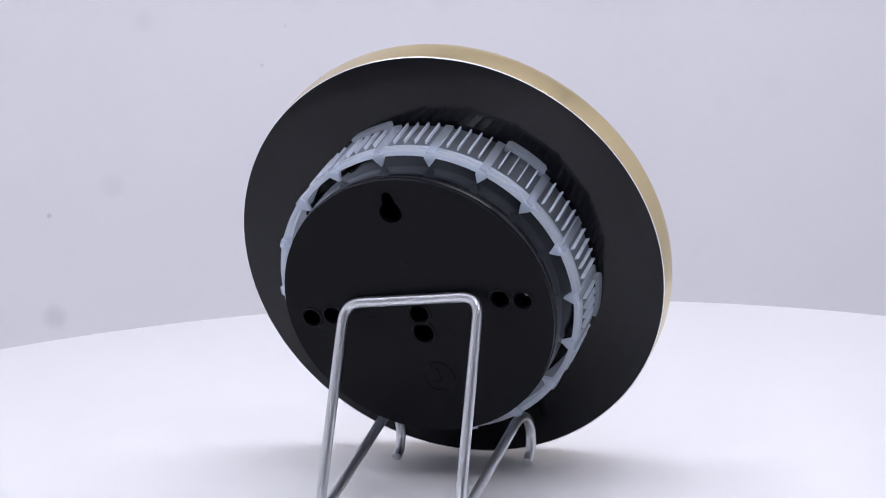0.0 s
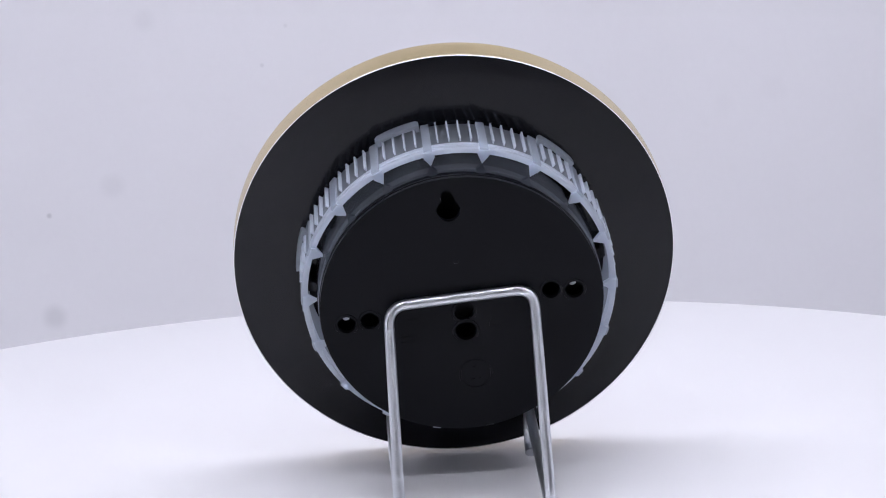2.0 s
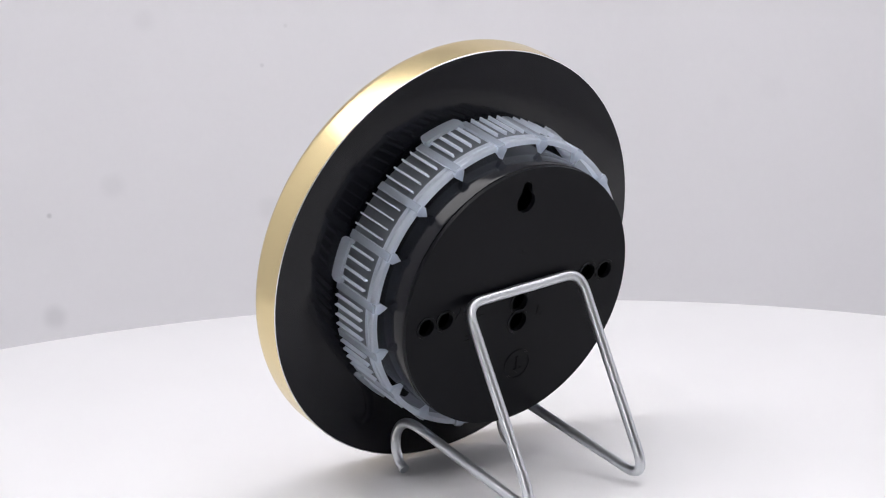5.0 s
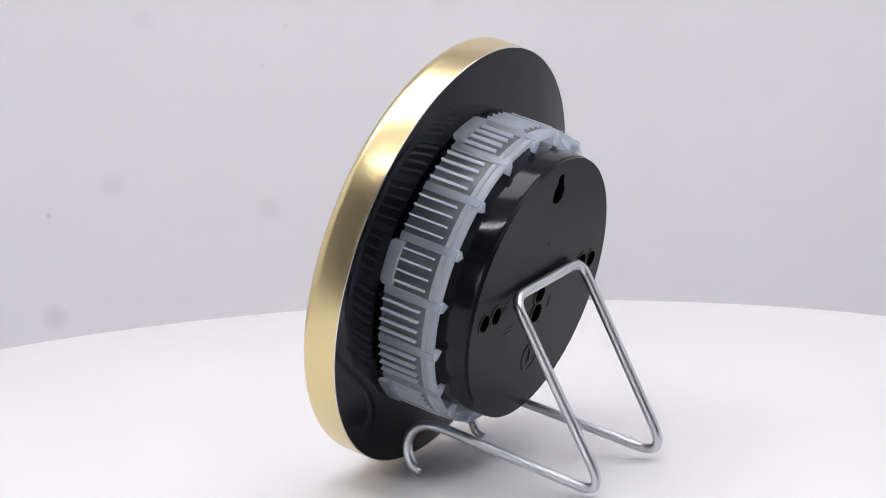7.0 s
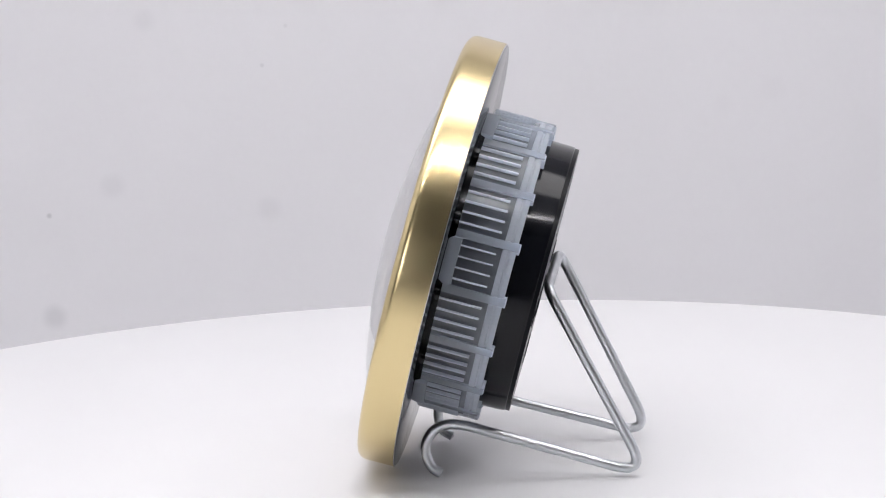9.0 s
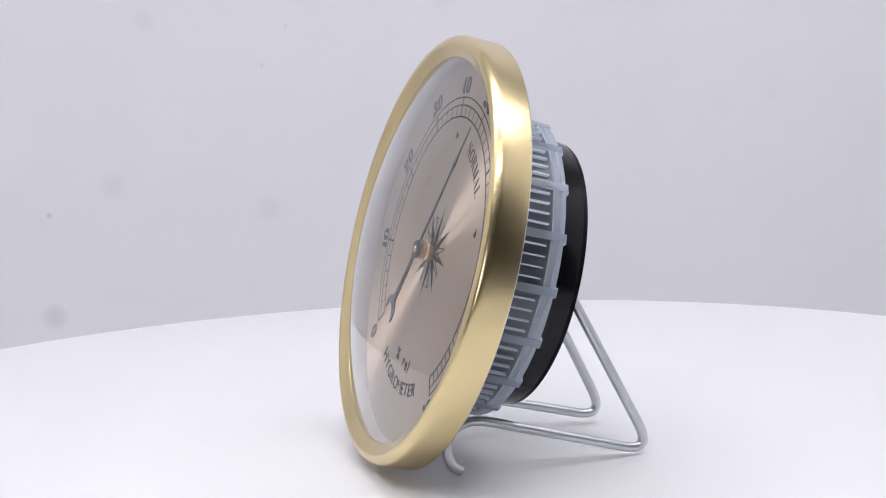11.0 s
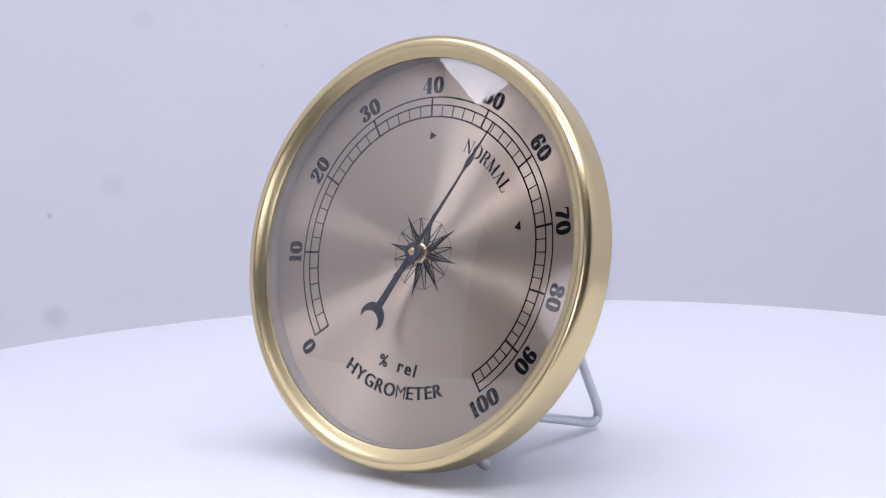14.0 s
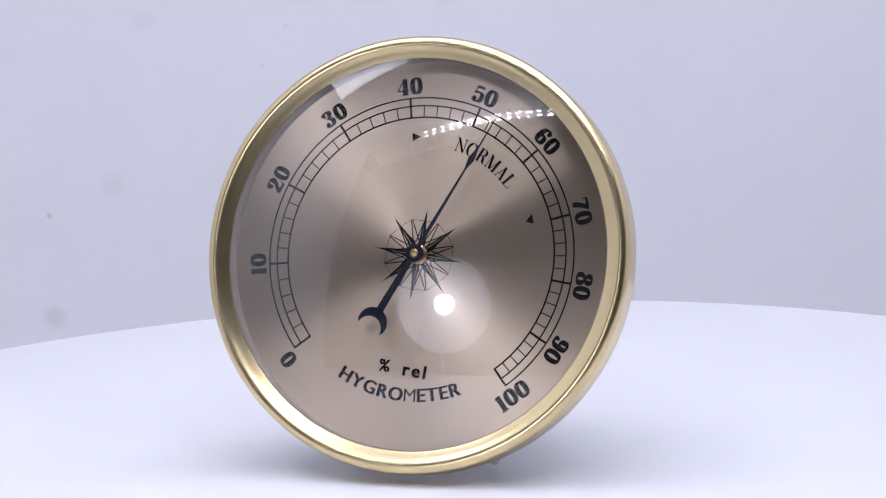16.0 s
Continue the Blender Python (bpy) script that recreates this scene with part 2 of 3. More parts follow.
def led_strip():
    """Two rows of small square LEDs along the front top edge of the tent."""
    root = new("led_strip")
    tagged(root, "lit white LED strip along the tent's top edge", "light strip")
    root.matrix_basis = look((0.018, -0.475, 0.785), (0.018, 0.1, 0.0))
    out = [(-480, -14), (480, -14), (480, 14), (-480, 14)]
    part("board", prism(bmesh.new(), out, 0, 3), WHITE, root, "white strip board", smooth=False)
    led = part("led", prism(bmesh.new(), [(-7.2, -3.9), (7.2, -3.9), (7.2, 3.9), (-7.2, 3.9)], -1.6, 0), LED_GLOW, root, smooth=False, m=pose(-0.41, -0.0085, 0)).data
    for i in range(26):
        for j in (-1, 1):
            if i or j > 0:
                part("led", led, None, root, m=pose(-0.41 + 0.035 * i, 0.0085 * j, 0), smooth=False)


def reflector_lamp():
    """Bulb in a white dish on a post, beside the camera."""
    root = new("reflector_lamp")
    tagged(root, "lit round bulb in a white reflector dish on a post", "lamp")
    aim = look(LAMP_AT, (0, 0, 0.07))
    root.matrix_basis = Matrix.Translation((LAMP_AT.x, LAMP_AT.y, -0.16))
    lift = root.matrix_basis.inverted() @ aim
    dish = [(20, 60), (60, 56), (115, 38), (155, 10), (168, -12), (169, -12), (157, 12), (116, 41), (60, 59), (20, 63)]
    part("dish", lathe(dish, 64), DISH, root, "white reflector dish", lift)
    bulb = [(0, -40)] + [(38 * math.sin(radians(a)), -2 - 38 * math.cos(radians(a))) for a in range(15, 136, 15)] + [(16, 55), (16, 70), (0, 70)]
    part("bulb", lathe(bulb, 40, False), BULB_GLOW, root, "glowing white bulb", lift)
    part("socket", lathe([(0, 62), (22, 62), (22, 110), (0, 110)], 32, False), DARK, root, "dark socket", lift)
    post = tube([Vector((-0.045, -0.085, 0.002)), Vector((-0.045, -0.085, 0.36))], 0.008)
    part("post", post, STEEL, root, "steel post")
    part("foot", lathe([(0, 0), (80, 0), (80, 6), (74, 9), (0, 9)], 48, False), DARK, root, "round foot", pose(-0.045, -0.085, 0))


PLATE_MID = (-0.0094, -0.0309)


def turntable():
    root = new("turntable")
    tagged(root, "round matt white motorised display turntable, turning", "turntable")
    root.matrix_basis = Matrix.Translation((*PLATE_MID, -0.16))
    up = Matrix.Translation((0, 0, 0.16))
    part("plate", lathe([(0, -14), (270.6, -14), (275.6, -12), (277.6, -9), (277.6, -3), (276.8, -1), (275.1, 0), (0, 0)], 160, False), WHITE, root, "matt white round plate", up)
    part("base", lathe([(0, -160), (210, -160), (214, -157), (214, -40), (205, -30), (150, -26), (150, -14.5), (0, -14.5)], 96, False), WHITE, root, "white drum base", up)
    return root


# ---- hygrometer: its own x runs to the right of the dial, y up the dial, z out of the glass ----
TO_DIAL = pose(0, 65 * MM, 4.7 * MM)
DIAL_AT = pose(0, 0, 0.3 * MM, 0, 0, -8.8)
MARKS = ((0, -134.4), (10, -167.4), (20, 162.2), (30, 132.8), (40, 104.4), (50, 77.3), (60, 50.4), (70, 23.8), (80, -1.0), (90, -23.8), (100, -44.7))


def scale_angle(v):
    """Angle on the dial of a humidity in per cent."""
    a = [x if x > -90.1 or i > 2 else x + 360 for i, (_, x) in enumerate(MARKS)]
    i = min(int(v // 10), 9)
    return a[i] + (a[i + 1] - a[i]) * (v - 10 * i) / 10


# strokes of the printed characters, in heights: a path, or ("o", x, y, rx, ry) for an oval, ("b", x, y, r) for a ball;
# a leading "-" marks a thin stroke, "=" a flat bar
STROKES = {
    "0": (0.76, [("o", 0.38, 0.5, 0.24, 0.47)]),
    "1": (0.52, [((0.27, 0.03), (0.27, 0.97)), ("-", (0.04, 0.03), (0.50, 0.03)), ("-", (0.27, 0.95), (0.05, 0.84))]),
    "2": (0.74, [("b", 0.17, 0.70, 0.12), ((0.10, 0.74), (0.19, 0.92), (0.36, 0.97), (0.53, 0.87), (0.55, 0.69), (0.42, 0.48), (0.24, 0.29), (0.12, 0.10)), ("=", (0.10, 0.10), (0.64, 0.10)), ("-", (0.66, 0.10), (0.69, 0.32))]),
    "3": (0.74, [("b", 0.18, 0.76, 0.11), ("b", 0.17, 0.24, 0.12), ((0.11, 0.79), (0.21, 0.93), (0.36, 0.97), (0.50, 0.88), (0.51, 0.73), (0.42, 0.58), (0.26, 0.53)), ((0.26, 0.53), (0.46, 0.48), (0.56, 0.30), (0.49, 0.11), (0.34, 0.03), (0.19, 0.07), (0.10, 0.22))]),
    "4": (0.78, [((0.50, 0.03), (0.50, 0.97)), ("-", (0.46, 0.95), (0.05, 0.29)), ("-", (0.04, 0.27), (0.75, 0.27)), ("-", (0.30, 0.03), (0.70, 0.03))]),
    "5": (0.74, [("b", 0.18, 0.23, 0.12), ("=", (0.14, 0.90), (0.60, 0.90)), ("-", (0.14, 0.93), (0.12, 0.49)), ((0.13, 0.50), (0.25, 0.60), (0.42, 0.61), (0.56, 0.50), (0.58, 0.30), (0.50, 0.11), (0.34, 0.03), (0.19, 0.07), (0.11, 0.20))]),
    "6": (0.76, [("b", 0.58, 0.78, 0.11), ((0.62, 0.83), (0.51, 0.96), (0.37, 0.96), (0.21, 0.80), (0.16, 0.48), (0.18, 0.22), (0.28, 0.05), (0.40, 0.03), (0.55, 0.13), (0.58, 0.31), (0.52, 0.51), (0.38, 0.58), (0.26, 0.52), (0.19, 0.38))]),
    "7": (0.74, [("=", (0.08, 0.89), (0.66, 0.89)), ("-", (0.08, 0.95), (0.05, 0.68)), ((0.62, 0.90), (0.44, 0.56), (0.33, 0.29), (0.30, 0.05))]),
    "8": (0.76, [("o", 0.38, 0.75, 0.19, 0.22), ("o", 0.38, 0.27, 0.24, 0.24)]),
    "N": (0.80, [("-", (0.13, 0.02), (0.13, 0.98)), ((0.13, 0.95), (0.66, 0.05)), ("-", (0.68, 0.02), (0.68, 0.98)), ("-", (0.02, 0.02), (0.26, 0.02)), ("-", (0.02, 0.98), (0.18, 0.98)), ("-", (0.55, 0.98), (0.80, 0.98))]),
    "O": (0.82, [("o", 0.41, 0.5, 0.32, 0.49)]),
    "R": (0.80, [((0.18, 0.02), (0.18, 0.98)), ("-", (0.03, 0.02), (0.33, 0.02)), ("-", (0.03, 0.98), (0.20, 0.98)), ((0.18, 0.98), (0.45, 0.97), (0.57, 0.86), (0.57, 0.65), (0.45, 0.53), (0.20, 0.51)), ((0.38, 0.50), (0.54, 0.38), (0.60, 0.10), (0.76, 0.04))]),
    "M": (0.98, [("-", (0.14, 0.02), (0.14, 0.98)), ((0.17, 0.96), (0.47, 0.04)), ("-", (0.50, 0.04), (0.80, 0.96)), ((0.80, 0.02), (0.80, 0.98)), ("-", (0.02, 0.02), (0.26, 0.02)), ("-", (0.02, 0.98), (0.18, 0.98)), ("-", (0.66, 0.02), (0.96, 0.02)), ("-", (0.80, 0.98), (0.96, 0.98))]),
    "A": (0.80, [("-", (0.12, 0.02), (0.40, 0.97)), ((0.38, 0.97), (0.64, 0.02)), ("-", (0.22, 0.34), (0.56, 0.34)), ("-", (0.01, 0.02), (0.24, 0.02)), ("-", (0.50, 0.02), (0.79, 0.02))]),
    "L": (0.68, [((0.18, 0.02), (0.18, 0.98)), ("-", (0.03, 0.98), (0.34, 0.98)), ("-", (0.03, 0.02), (0.62, 0.02)), ("-", (0.63, 0.02), (0.65, 0.32))]),
}
NUMERAL_PEN, TEXT_PEN = (0.148, 0.032), (0.092, 0.026)


def ribbon(bm, path, a, b, k, off, closed=False):
    """A stroke along a path with a broad pen: a and b are its half sizes across and along the height."""
    n = len(path)
    rows = []
    for i, (x, y) in enumerate(path):
        p, q = (path[i - 1], path[(i + 1) % n]) if closed else (path[max(i - 1, 0)], path[min(i + 1, n - 1)])
        nx, ny = -(q[1] - p[1]), q[0] - p[0]
        size = math.hypot(a * nx, b * ny) or 1.0
        ox, oy = a * a * nx / size, b * b * ny / size
        rows.append([bm.verts.new(((x + sx * ox - off) * k, (y + sx * oy - 0.5) * k, z * MM)) for sx, z in ((-1, 0.03), (1, 0.03), (1, 0.07), (-1, 0.07))])
    for r0, r1 in zip(rows, rows[1:] + ([rows[0]] if closed else [])):
        for j in range(4):
            bm.faces.new((r0[j], r0[(j + 1) % 4], r1[(j + 1) % 4], r1[j]))
    if not closed:
        bm.faces.new(rows[0])
        bm.faces.new(rows[-1][::-1])


def flowing(pts, steps=6):
    """A smooth line through the points."""
    if len(pts) < 3:
        return list(pts)
    ext = [pts[0]] + list(pts) + [pts[-1]]
    out = []
    for p0, p1, p2, p3 in zip(ext, ext[1:], ext[2:], ext[3:]):
        for i in range(steps):
            u = i / steps
            out.append(tuple(0.5 * (2 * p1[j] + (p2[j] - p0[j]) * u + (2 * p0[j] - 5 * p1[j] + 4 * p2[j] - p3[j]) * u * u + (3 * p1[j] - p0[j] - 3 * p2[j] + p3[j]) * u ** 3) for j in (0, 1)))
    return out + [pts[-1]]


def print_word(text, size, gap, pen):
    """Characters with strong thick and thin strokes and hairline serifs, their middle at the origin; size in mm."""
    bm = bmesh.new()
    k = size * MM
    wide = [STROKES["6" if ch == "9" else ch][0] for ch in text]
    off = (sum(wide) + gap * (len(text) - 1)) / 2
    for ch, w in zip(text, wide):
        for stroke in STROKES["6" if ch == "9" else ch][1]:
            a, b, closed = *pen, False
            if stroke[0] == "o" or stroke[0] == "b":
                x, y, rx, ry = stroke[1:] if stroke[0] == "o" else (*stroke[1:3], stroke[3] / 2, stroke[3] / 2)
                if stroke[0] == "b":
                    a = b = stroke[3] / 2
                line, closed = [(x + rx * math.cos(math.pi * i / 20), y + ry * math.sin(math.pi * i / 20)) for i in range(40)], True
            elif stroke[0] == "-":
                line, a = list(stroke[1:]), b
            elif stroke[0] == "=":
                line, b = list(stroke[1:]), 0.075
            else:
                line = flowing(stroke)
            if ch == "9":
                line = [(w - x, 1.0 - y) for x, y in line]
            ribbon(bm, line, a, b, k, off, closed)
        off -= w + gap
    me = bpy.data.meshes.new("print")
    bmesh.ops.recalc_face_normals(bm, faces=bm.faces)
    bm.to_mesh(me)
    bm.free()
    return me


def arc_word(dial, glyphs, r, mid, gap, turned):
    """Letters set round the dial at radius r, their feet outward (1) or inward (-1)."""
    wide = [max(v.co.x for v in g.vertices) - min(v.co.x for v in g.vertices) for g in glyphs]
    at = -(sum(wide) + gap * MM * (len(glyphs) - 1)) / 2
    for g, w in zip(glyphs, wide):
        a = radians(mid) + turned * (at + w / 2) / (r * MM)
        part("letter", g, INK, dial, m=Matrix.Translation((r * MM * math.cos(a), r * MM * math.sin(a), 0.05 * MM if turned > 0 else 0.0)) @ Matrix.Rotation(a + turned * math.pi / 2, 4, "Z"), smooth=False)
        at += w + gap * MM


def dial_face(root):
    dial = part("dial", lathe([(0, -0.8), (60.0, -0.8), (60.0, -0.0), (0, 0.0)], 128, False), DIAL, root, "champagne metal dial brushed in circles", TO_DIAL @ DIAL_AT)
    a0, a1 = scale_angle(100), scale_angle(0)
    for r, w in ((47.3, 0.44), (44.9, 0.44), (41.4, 0.50)):
        part("scale_line", sector(bmesh.new(), r - w / 2, r + w / 2, a0, a1, 0.03, 0.07, 120), INK, dial, smooth=False)
    for v in range(0, 101, 2):
        a, major = scale_angle(v), v % 10 == 0
        w, r0, r1 = (0.66, 41.2, 47.5) if major else (0.32, 41.4, 44.9)
        out = [(r0, -w / 2), (r1, -w / 2), (r1, w / 2), (r0, w / 2)]
        part("tick", prism(bmesh.new(), out, 0.03, 0.075), INK, dial, m=pose(0, 0, 0, 0, 0, a), smooth=False)
    for v, _ in MARKS:
        a = scale_angle(v) + (2.0 if v == 0 else 0.0)
        part("numeral", print_word(str(v), 5.15, 0.03, NUMERAL_PEN), INK, dial, m=pose(51.0 * MM * math.cos(radians(a)), 51.0 * MM * math.sin(radians(a)), 0, 0, 0, a - 90 if v < 100 else a + 90), smooth=False)
    glyphs = [lettering(ch, 5.6, 0.0 if ch == "M" else 0.05, smear=0.0 if ch == "M" else 0.2) for ch in "HYGROMETER"]
    arc_word(dial, glyphs, 41.9, -87.8, 0.30, 1)
    glyphs = [print_word(ch, 4.2, 0.0, TEXT_PEN) for ch in "NORMAL"]
    arc_word(dial, glyphs, 34.9, 63.8, 0.36, -1)
    part("letter", lettering("%", 5.0, 0.08, smear=0.08), INK, dial, m=pose(-4.1 * MM, -34.2 * MM, 0.05 * MM), smooth=False)
    part("letter", lettering("rel", 5.4, 0.10, 1.3, smear=0.12), INK, dial, m=pose(5.4 * MM, -34.2 * MM, 0.05 * MM), smooth=False)
    for a in (102.6, 26.6):
        part("triangle", prism(bmesh.new(), [(-1.25, -1.1), (1.25, -1.1), (0, 1.5)], 0.03, 0.07), INK, dial, m=pose(35.6 * MM * math.cos(radians(a)), 35.6 * MM * math.sin(radians(a)), 0, 0, 0, a - 90 + (-90 if a > 60 else 60)), smooth=False)
    compass(dial)
    return dial


def compass(dial):
    """The printed rose: eight long rays, eight short ones and fine lines between."""
    bm = bmesh.new()
    for k in range(8):
        prism(bm, [(2.0, -1.35), (14.2, 0.0), (2.6, 0.0)], 0.03, 0.075, pose(0, 0, 0, 0, 0, 45 * k))
        prism(bm, [(2.6, 0.18), (12.6, 0.12), (12.6, 0.0), (2.0, 1.0)], 0.03, 0.075, pose(0, 0, 0, 0, 0, 45 * k))
    part("rose_ray", bm, INK, dial, smooth=False)
    bm = bmesh.new()
    for k in range(8):
        m = pose(0, 0, 0, 0, 0, 45 * k + 22.5)
        for s in (-1, 1):
            prism(bm, [(3.0, s * 0.85), (10.9, s * 0.02), (10.9, s * 0.28), (3.0, s * 1.22)][::s], 0.03, 0.07, m)
            c, d = math.cos(radians(22.5)), math.sin(radians(22.5))
            prism(bm, [(10.9, -0.19), (10.9, 0.19), (10.4 * c, s * 10.4 * d + 0.40), (10.4 * c, s * 10.4 * d)], 0.03, 0.065, m)
            prism(bm, [(10.4 * c, s * 10.4 * d), (10.4 * c, s * 10.4 * d + 0.40), (4.0, 0.40), (4.0, 0)], 0.03, 0.065, m)
    part("rose_web", bm, INK, dial, smooth=False)


def pointer(root):
    """Needle with a spade, a long tip and a crescent tail, over a brass post."""
    m = TO_DIAL @ pose(0.2 * MM, 0, 5.4 * MM, 0, 0, 59.6)
    needle = [(2.0, -0.62), (29.0, -0.24), (30.4, -0.55), (32.2, -0.95), (33.8, -0.75), (36.0, -0.2), (46.0, -0.09), (46.0, 0.09), (36.0, 0.2), (33.8, 0.75), (32.2, 0.95), (30.4, 0.55), (29.0, 0.24), (2.0, 0.62)]
    shaft = [(-2.0, -0.8), (-2.0, 0.8), (-20.0, 1.15), (-20.0, -1.15)]
    bm = prism(bmesh.new(), needle, -0.2, 0.2)
    prism(bm, shaft, -0.2, 0.2)
    ob = part("pointer", bm, BLUED, root, "blued steel needle with spade and crescent tail", m, smooth=False)
    arc = [(-24.0 + 4.6 * math.cos(radians(a)), 4.6 * math.sin(radians(a))) for a in range(-100, 101, 10)]
    arc += [(-26.2 + 3.9 * math.cos(radians(a)), 3.9 * math.sin(radians(a))) for a in range(88, -89, -8)]
    part("crescent", prism(bmesh.new(), arc, -0.2, 0.2), BLUED, ob, smooth=False)
    part("collar", lathe([(1.1, -0.45), (2.7, -0.45), (2.8, 0.0), (2.7, 0.45), (1.4, 0.45)], 40), BLUED, ob)
    part("pivot_pin", lathe([(0, -5.3), (1.2, -5.3), (1.2, 0.6), (0.9, 0.9), (0, 1.0)], 32, False), BRASS, ob, "brass pivot pin")
    part("bush", lathe([(0, -5.3), (3.0, -5.3), (3.0, -3.0), (2.5, -2.6), (2.5, -1.2), (0, -1.2)], 40, False), BRASS, ob, "turned brass bush")
    return ob


def hygrometer():
    root = new("hygrometer")
    tagged(root, "round gold-rimmed dial hygrometer with domed glass, leaning in a wire stand", "hygrometer")
    bezel = [(64.7, -3.3), (64.98, -3.25), (65.02, -2.95), (65.14, 4.6), (65.15, 5.2), (65.1, 5.8), (64.9, 6.5), (64.5, 7.1), (63.9, 7.6), (63.2, 7.9), (62.5, 7.95), (62.0, 7.8), (61.6, 7.6), (61.2, 7.35), (60.0, 6.75), (58.85, 6.3), (58.5, 6.1), (58.35, 5.6), (58.35, 0.9), (59.0, 0.7), (63.6, 3.4), (64.2, -1.9), (64.3, -3.15)]
    part("bezel", lathe(bezel, 192), GOLD, root, "satin gold metal bezel", TO_DIAL)
    part("rear_lip", lathe([(64.74, -3.45), (64.93, -3.45), (65.0, -3.32), (64.74, -3.32)], 192), BARE, root, "bare bright metal edge behind the gold rim", TO_DIAL)
    part("back_cover", lathe([(38.0, -3.5), (64.5, -3.5), (64.72, -3.42), (64.72, -3.33), (38.0, -3.33)], 160), BLACK_GLOSS, root, "glossy black back disc", TO_DIAL)
    # added thin ring: darkens the bezel's inner wall as shade would
    part("seal", lathe([(58.0, 0.4), (58.3, 0.4), (58.3, 5.2), (58.15, 5.3), (58.0, 4.9)], 128), WALL_SHADE, root, "thin brown band painted as shade on the bezel's inner wall", TO_DIAL)
    dial_face(root)
    pointer(root)
    rise = 10.9
    rs = (58.6 ** 2 + rise ** 2) / (2 * rise)
    cap = [(rs * math.sin(a), 6.0 + rise - rs + rs * math.cos(a)) for a in [math.asin(58.6 / rs) * i / 48 for i in range(48, -1, -1)]]
    inner = [((rs - 0.8) * math.sin(a), 6.0 + rise - rs + (rs - 0.8) * math.cos(a)) for a in [math.asin(58.6 / rs) * i / 48 for i in range(0, 49)]]
    glass = part("glass", lathe(cap + inner, 256), GLASS, root, "clear domed cover glass", TO_DIAL, bevel_angle=60)
    glass.visible_shadow = False
    case(root)
    mounting_ring(root)
    return root


HOLES = ((32.9, -3.9, 2.6), (26.3, -3.0, 2.6), (-25.3, 3.8, 2.6), (-31.9, 3.5, 2.6), (-0.9, -7.8, 3.0), (-0.5, -1.7, 2.8))


def case(root):
    body = part("case", lathe([(40.8, -3.3), (40.8, -22), (40.6, -29.6), (40.45, -30.4), (39.9, -30.9), (38.6, -30.9), (38.6, -3.3)], 128), CASE_BLACK, root, "black plastic rear case", TO_DIAL)
    slot = [(3.1 + 3.3 * math.cos(radians(a)), 30.2 + 3.3 * math.sin(radians(a))) for a in range(125, 416, 10)]
    slot += [(3.5 + 1.75 * math.cos(radians(a)), 34.6 + 1.75 * math.sin(radians(a))) for a in range(0, 181, 12)]
    plate = flat_shape(circle(40.2, 128), [slot] + [circle(r, 28, x, y) for x, y, r in HOLES], 1.6)
    part("back_plate", plate, BLACK, body, "black plastic back plate with keyhole and screw holes", pose(0, 0, -31.0 * MM), bevel_angle=40)
    for x, y, r in HOLES:
        part("hole_rim", lathe([(r, -32.05), (r + 0.7, -32.05), (r + 0.9, -31.6), (r, -31.6)], 28), BLACK, body, m=pose(x * MM, y * MM, 0))
    for k in range(12):
        a = radians(30.0 * k + 26.0)
        part("boss", lathe([(0, -9.5), (1.6, -9.5), (2.0, -8.8), (2.0, -3.3), (0, -3.3)], 20, False), CASE_BLACK, body, m=pose(42.3 * MM * math.cos(a), 42.3 * MM * math.sin(a), 0))
    for x, y, r in (HOLES[0], HOLES[3]):
        screw = lathe([(0, -27.4), (0.9, -27.4), (1.1, -27.0), (1.1, -22.0), (0, -22.0)], 24, False)
        part("screw", screw, STEEL, body, "small steel screw sunk in its hole", pose(x * MM, y * MM, 0))
    part("inner_wall", lathe([(0, -22.0), (38.4, -22.0), (38.4, -21.0), (0, -21.0)], 64, False), BLACK, body)
    for x, y, w, h, a in ((22.0, -2.0, 0.5, 5.0, 24), (19.4, -1.6, 2.2, 0.6, -6), (18.6, 0.6, 2.4, 0.6, -6), (16.0, -1.0, 0.6, 3.6, -6), (14.0, -3.6, 3.0, 0.6, -6), (15.8, -9.0, 4.4, 0.5, -6), (15.8, -10.6, 4.4, 0.5, -6), (-8.0, -5.4, 0.5, 3.0, 6), (-8.8, -7.0, 2.2, 0.5, 0)):
        part("embossed_bar", prism(bmesh.new(), [(-w / 2, -h / 2), (w / 2, -h / 2), (w / 2, h / 2), (-w / 2, h / 2)], -31.95, -31.6), BLACK, body, m=pose(x * MM, y * MM, 0, 0, 0, a), smooth=False)
    part("embossed_dot", lathe([(0, -31.95), (0.7, -31.95), (0.9, -31.6), (0, -31.6)], 20, False), BLACK, body, m=pose(1.4 * MM, 14.4 * MM, 0))
    part("embossed_ring", lathe([(4.3, -32.0), (4.8, -32.0), (4.9, -31.6), (4.2, -31.6)], 40), BLACK, body, m=pose(-3.4 * MM, -22.2 * MM, 0))
    part("embossed_mark", prism(bmesh.new(), [(-0.45, -2.6), (0.45, -2.6), (0.45, 1.4), (1.5, 1.4), (0, 3.0), (-1.5, 1.4), (-0.45, 1.4)], -32.1, -31.6), BLACK, body, m=pose(-3.4 * MM, -22.2 * MM, 0, 0, 0, 172), smooth=False)
    return body


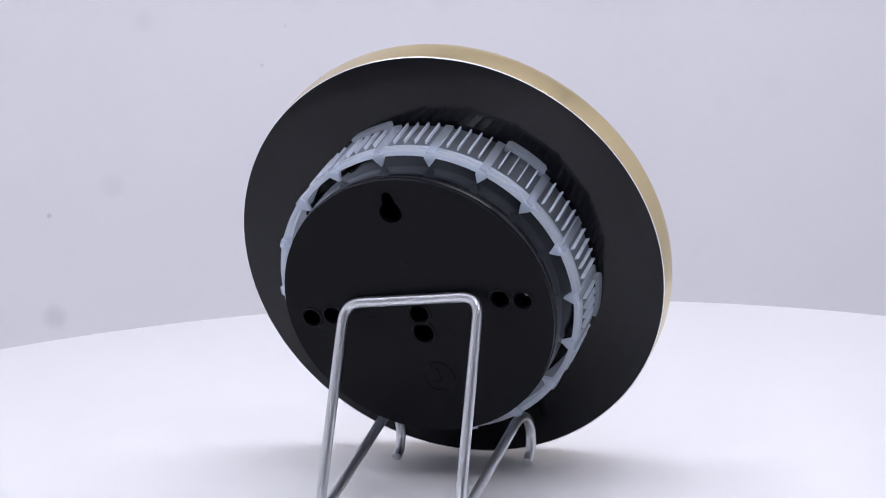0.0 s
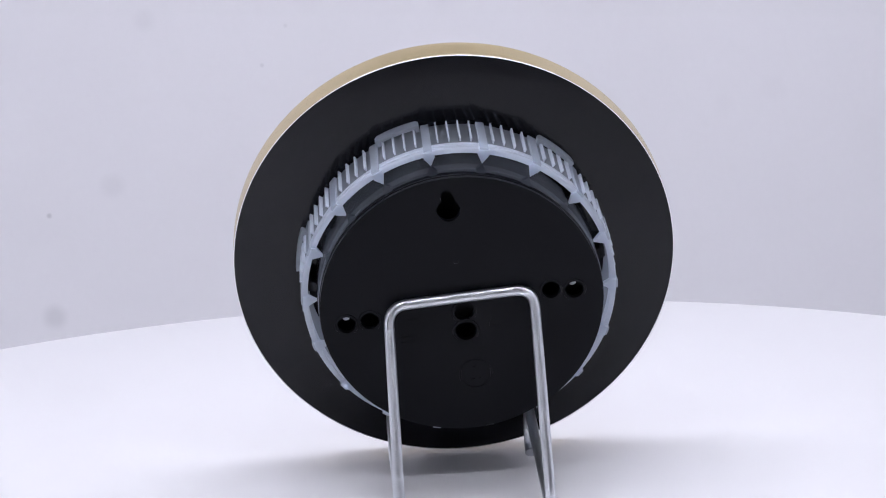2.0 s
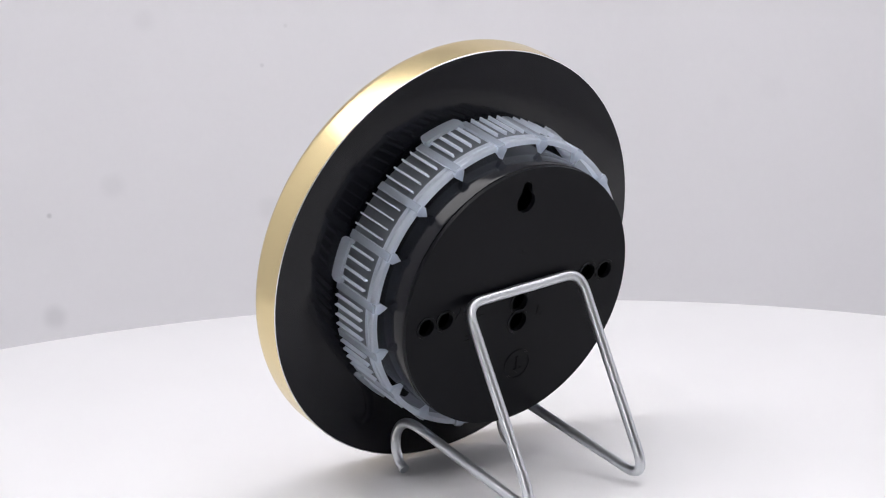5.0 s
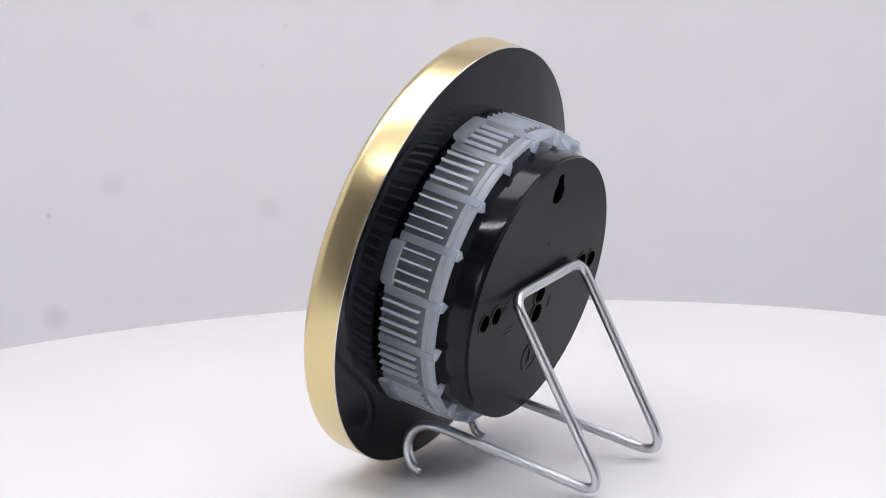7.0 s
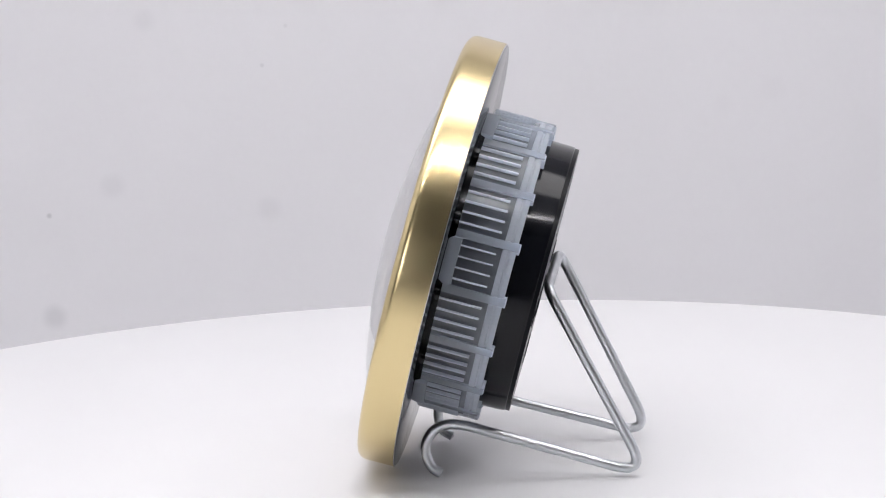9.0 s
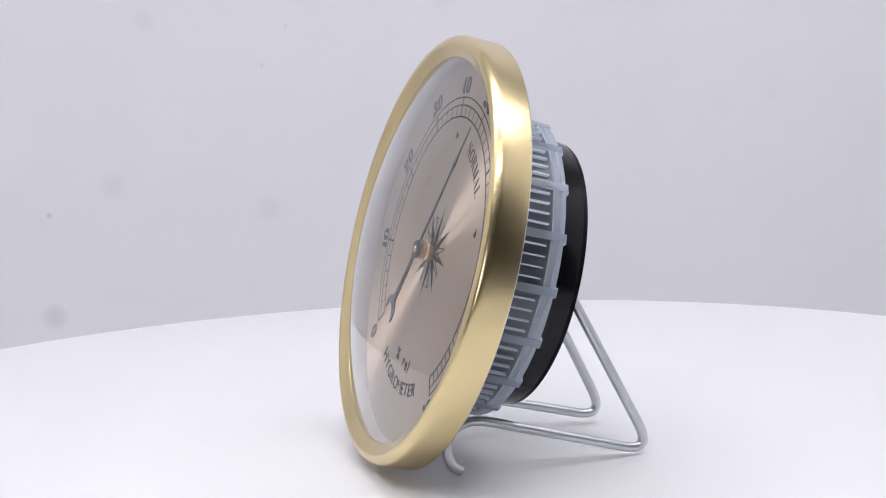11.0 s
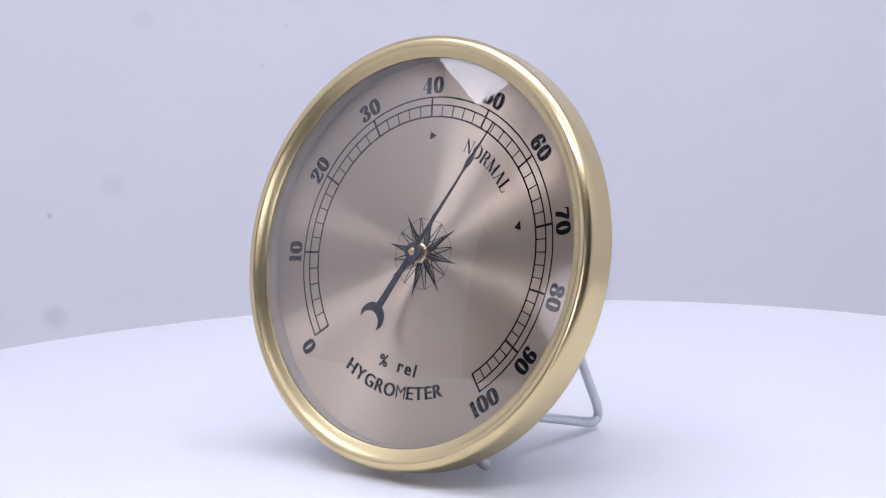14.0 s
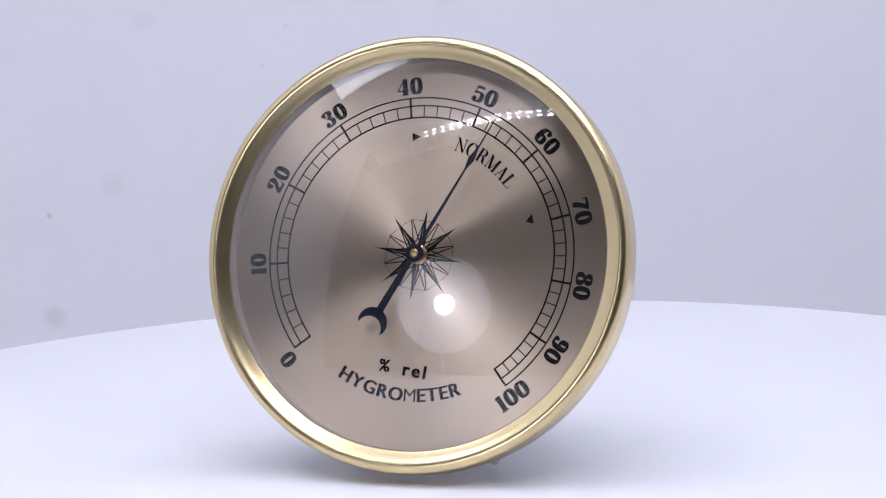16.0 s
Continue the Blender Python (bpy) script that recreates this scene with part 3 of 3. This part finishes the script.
def curved_plate(r0, r1, a0, a1, z0, z1, round_by, n=16):
    """A thin plate bent round the axis, its front corners rounded."""
    bm = bmesh.new()
    rows = []
    for i in range(n + 1):
        a = a0 + (a1 - a0) * i / n
        d = min(a - a0, a1 - a) * math.pi / 180 * r1
        cut = round_by - math.sqrt(max(round_by ** 2 - max(round_by - d, 0.0) ** 2, 0.0))
        rows.append([bm.verts.new((r * math.cos(radians(a)) * MM, r * math.sin(radians(a)) * MM, z * MM)) for r, z in ((r0, z0), (r1, z0), (r1, z1 - cut), (r0, z1 - cut))])
    for p, q in zip(rows, rows[1:]):
        for j in range(4):
            bm.faces.new((p[j], p[(j + 1) % 4], q[(j + 1) % 4], q[j]))
    bm.faces.new(rows[0])
    bm.faces.new(rows[-1][::-1])
    return bm


def mounting_ring(root):
    """Frosted ring round the case: ribs, cross bars, inward teeth and six raised tabs."""
    prof = [(43.7, -5.2), (44.7, -5.2), (44.7, -18.9), (43.7, -18.9)]
    ring = part("mounting_ring", lathe(prof, 160), FROSTED, root, "frosted translucent plastic mounting ring with ribs", TO_DIAL)
    collar = [(43.5, -18.9), (44.7, -18.9), (45.1, -19.2), (45.1, -20.5), (44.7, -20.7), (44.7, -21.2), (45.1, -21.4), (45.1, -22.5), (44.8, -22.8), (43.5, -22.8)]
    part("collar", lathe(collar, 160), MILKY, ring, "grooved milky collar")
    rib = sector(bmesh.new(), 44.6, 45.75, -0.27, 0.27, -17.4, -5.2, 1)
    rib = part("rib", rib, RIB, ring, smooth=False).data
    first = True
    for k in range(18):
        a = 20.0 * k
        part("bar", sector(bmesh.new(), 44.6, 45.5, a - 1.5, a + 1.5, -23.3, -5.2, 2), BAR, ring, smooth=False)
        tooth = prism(bmesh.new(), [(40.9, 0.0), (43.4, -1.6), (44.9, -1.4), (44.9, 1.4), (43.4, 1.6)], -23.6, -22.0, pose(0, 0, 0, 0, 0, a))
        part("tooth", tooth, MILKY, ring, smooth=False)
        for i in range(1, 5):
            if first:
                ob, first = [o for o in ring.children if o.data == rib][0], False
                ob.matrix_basis = pose(0, 0, 0, 0, 0, a + 4.0 * i)
            else:
                part("rib", rib, None, ring, m=pose(0, 0, 0, 0, 0, a + 4.0 * i), smooth=False)
    for k in range(6):
        a = 10.0 + 60.0 * k
        part("tab", curved_plate(45.6, 46.7, a - 8.2, a + 8.2, -7.4, -3.7, 1.2), BAR, ring, "raised thin frosted tab", smooth=False)
        for side in (-1, 1):
            part("tab_web", sector(bmesh.new(), 44.6, 45.65, a + side * 7.4 - 0.7, a + side * 7.4 + 0.7, -7.4, -5.2, 1), BAR, ring, smooth=False)
    return ring


# ---- wire stand ----
def wire_stand():
    root = new("wire_stand")
    tagged(root, "bent galvanised steel wire easel stand on the plate", "display stand")
    back = Vector((0.938, -0.347, 0))
    half = []
    for tip, foot, top in (((-4.5, -14.7, 1.8), (50.7, -33.1, 1.6), (27.0, -25.3, 55.8)), ((7.5, 24.4, 1.9), (64.2, 5.7, 2.6), (41.0, 13.0, 59.1))):
        base = Vector((tip[0], tip[1], 0))
        hook = [base + back * s + Vector((0, 0, z)) for s, z in ((0.0, tip[2]), (-2.7, 3.4), (-4.2, 7.5), (-3.9, 11.5), (-1.4, 15.0), (2.6, 16.6), (7.5, 16.2))]
        half.append(hook + [Vector(foot) + back * 1.9 - Vector((0, 0, 1.2)), Vector(top)])
    pts = [p * MM for p in half[0] + half[1][::-1]]
    bends = [3 * MM] * 5 + [6 * MM, 10.5 * MM, 5.5 * MM]
    path = rounded(pts, bends + bends[::-1], 10)
    # cut on the straight lower runs, a little before each rear bend
    low = [i for i, p in enumerate(path) if (p - half[0][7] * MM).length < 12.0 * MM or (p - half[1][7] * MM).length < 12.0 * MM]
    i, j = low[0], low[-1]
    part("hook_arm", tube(path[:i + 1], 1.5 * MM), STEEL, root, "dull zinc-coated wire arm ending in a hook")
    part("prop", tube(path[i:j + 1], 1.5 * MM), STEEL, root, "dull zinc-coated wire back prop")
    part("hook_arm", tube(path[j:], 1.5 * MM), STEEL, root, "dull zinc-coated wire arm ending in a hook")
    return root


studio()
led_strip()
reflector_lamp()
plate = turntable()
gauge = hygrometer()
stand = wire_stand()
gauge.scale = (0.991, 0.991, 0.991)
GAUGE_AT = Matrix.Translation((0.00276, 0.00474, 0.06340)) @ pose(0, 0, 0, 0, 0, -198.39 + 90) @ pose(0, 0, 0, 90 - 16.77, 0, 0) @ pose(0, -64.42 * MM, -4.66 * MM)


def motions():
    """Plate, hygrometer and stand turn together."""
    times = [0.5 * i for i in range(33)]
    for thing, home in ((gauge, GAUGE_AT), (stand, Matrix())):
        walk(thing, [(t, pose(0, 0, 0, 0, 0, turn(t)) @ home) for t in times])
    walk(plate, [(t, Matrix.Translation((*PLATE_MID, -0.16)) @ pose(0, 0, 0, 0, 0, turn(t))) for t in times])


motions()
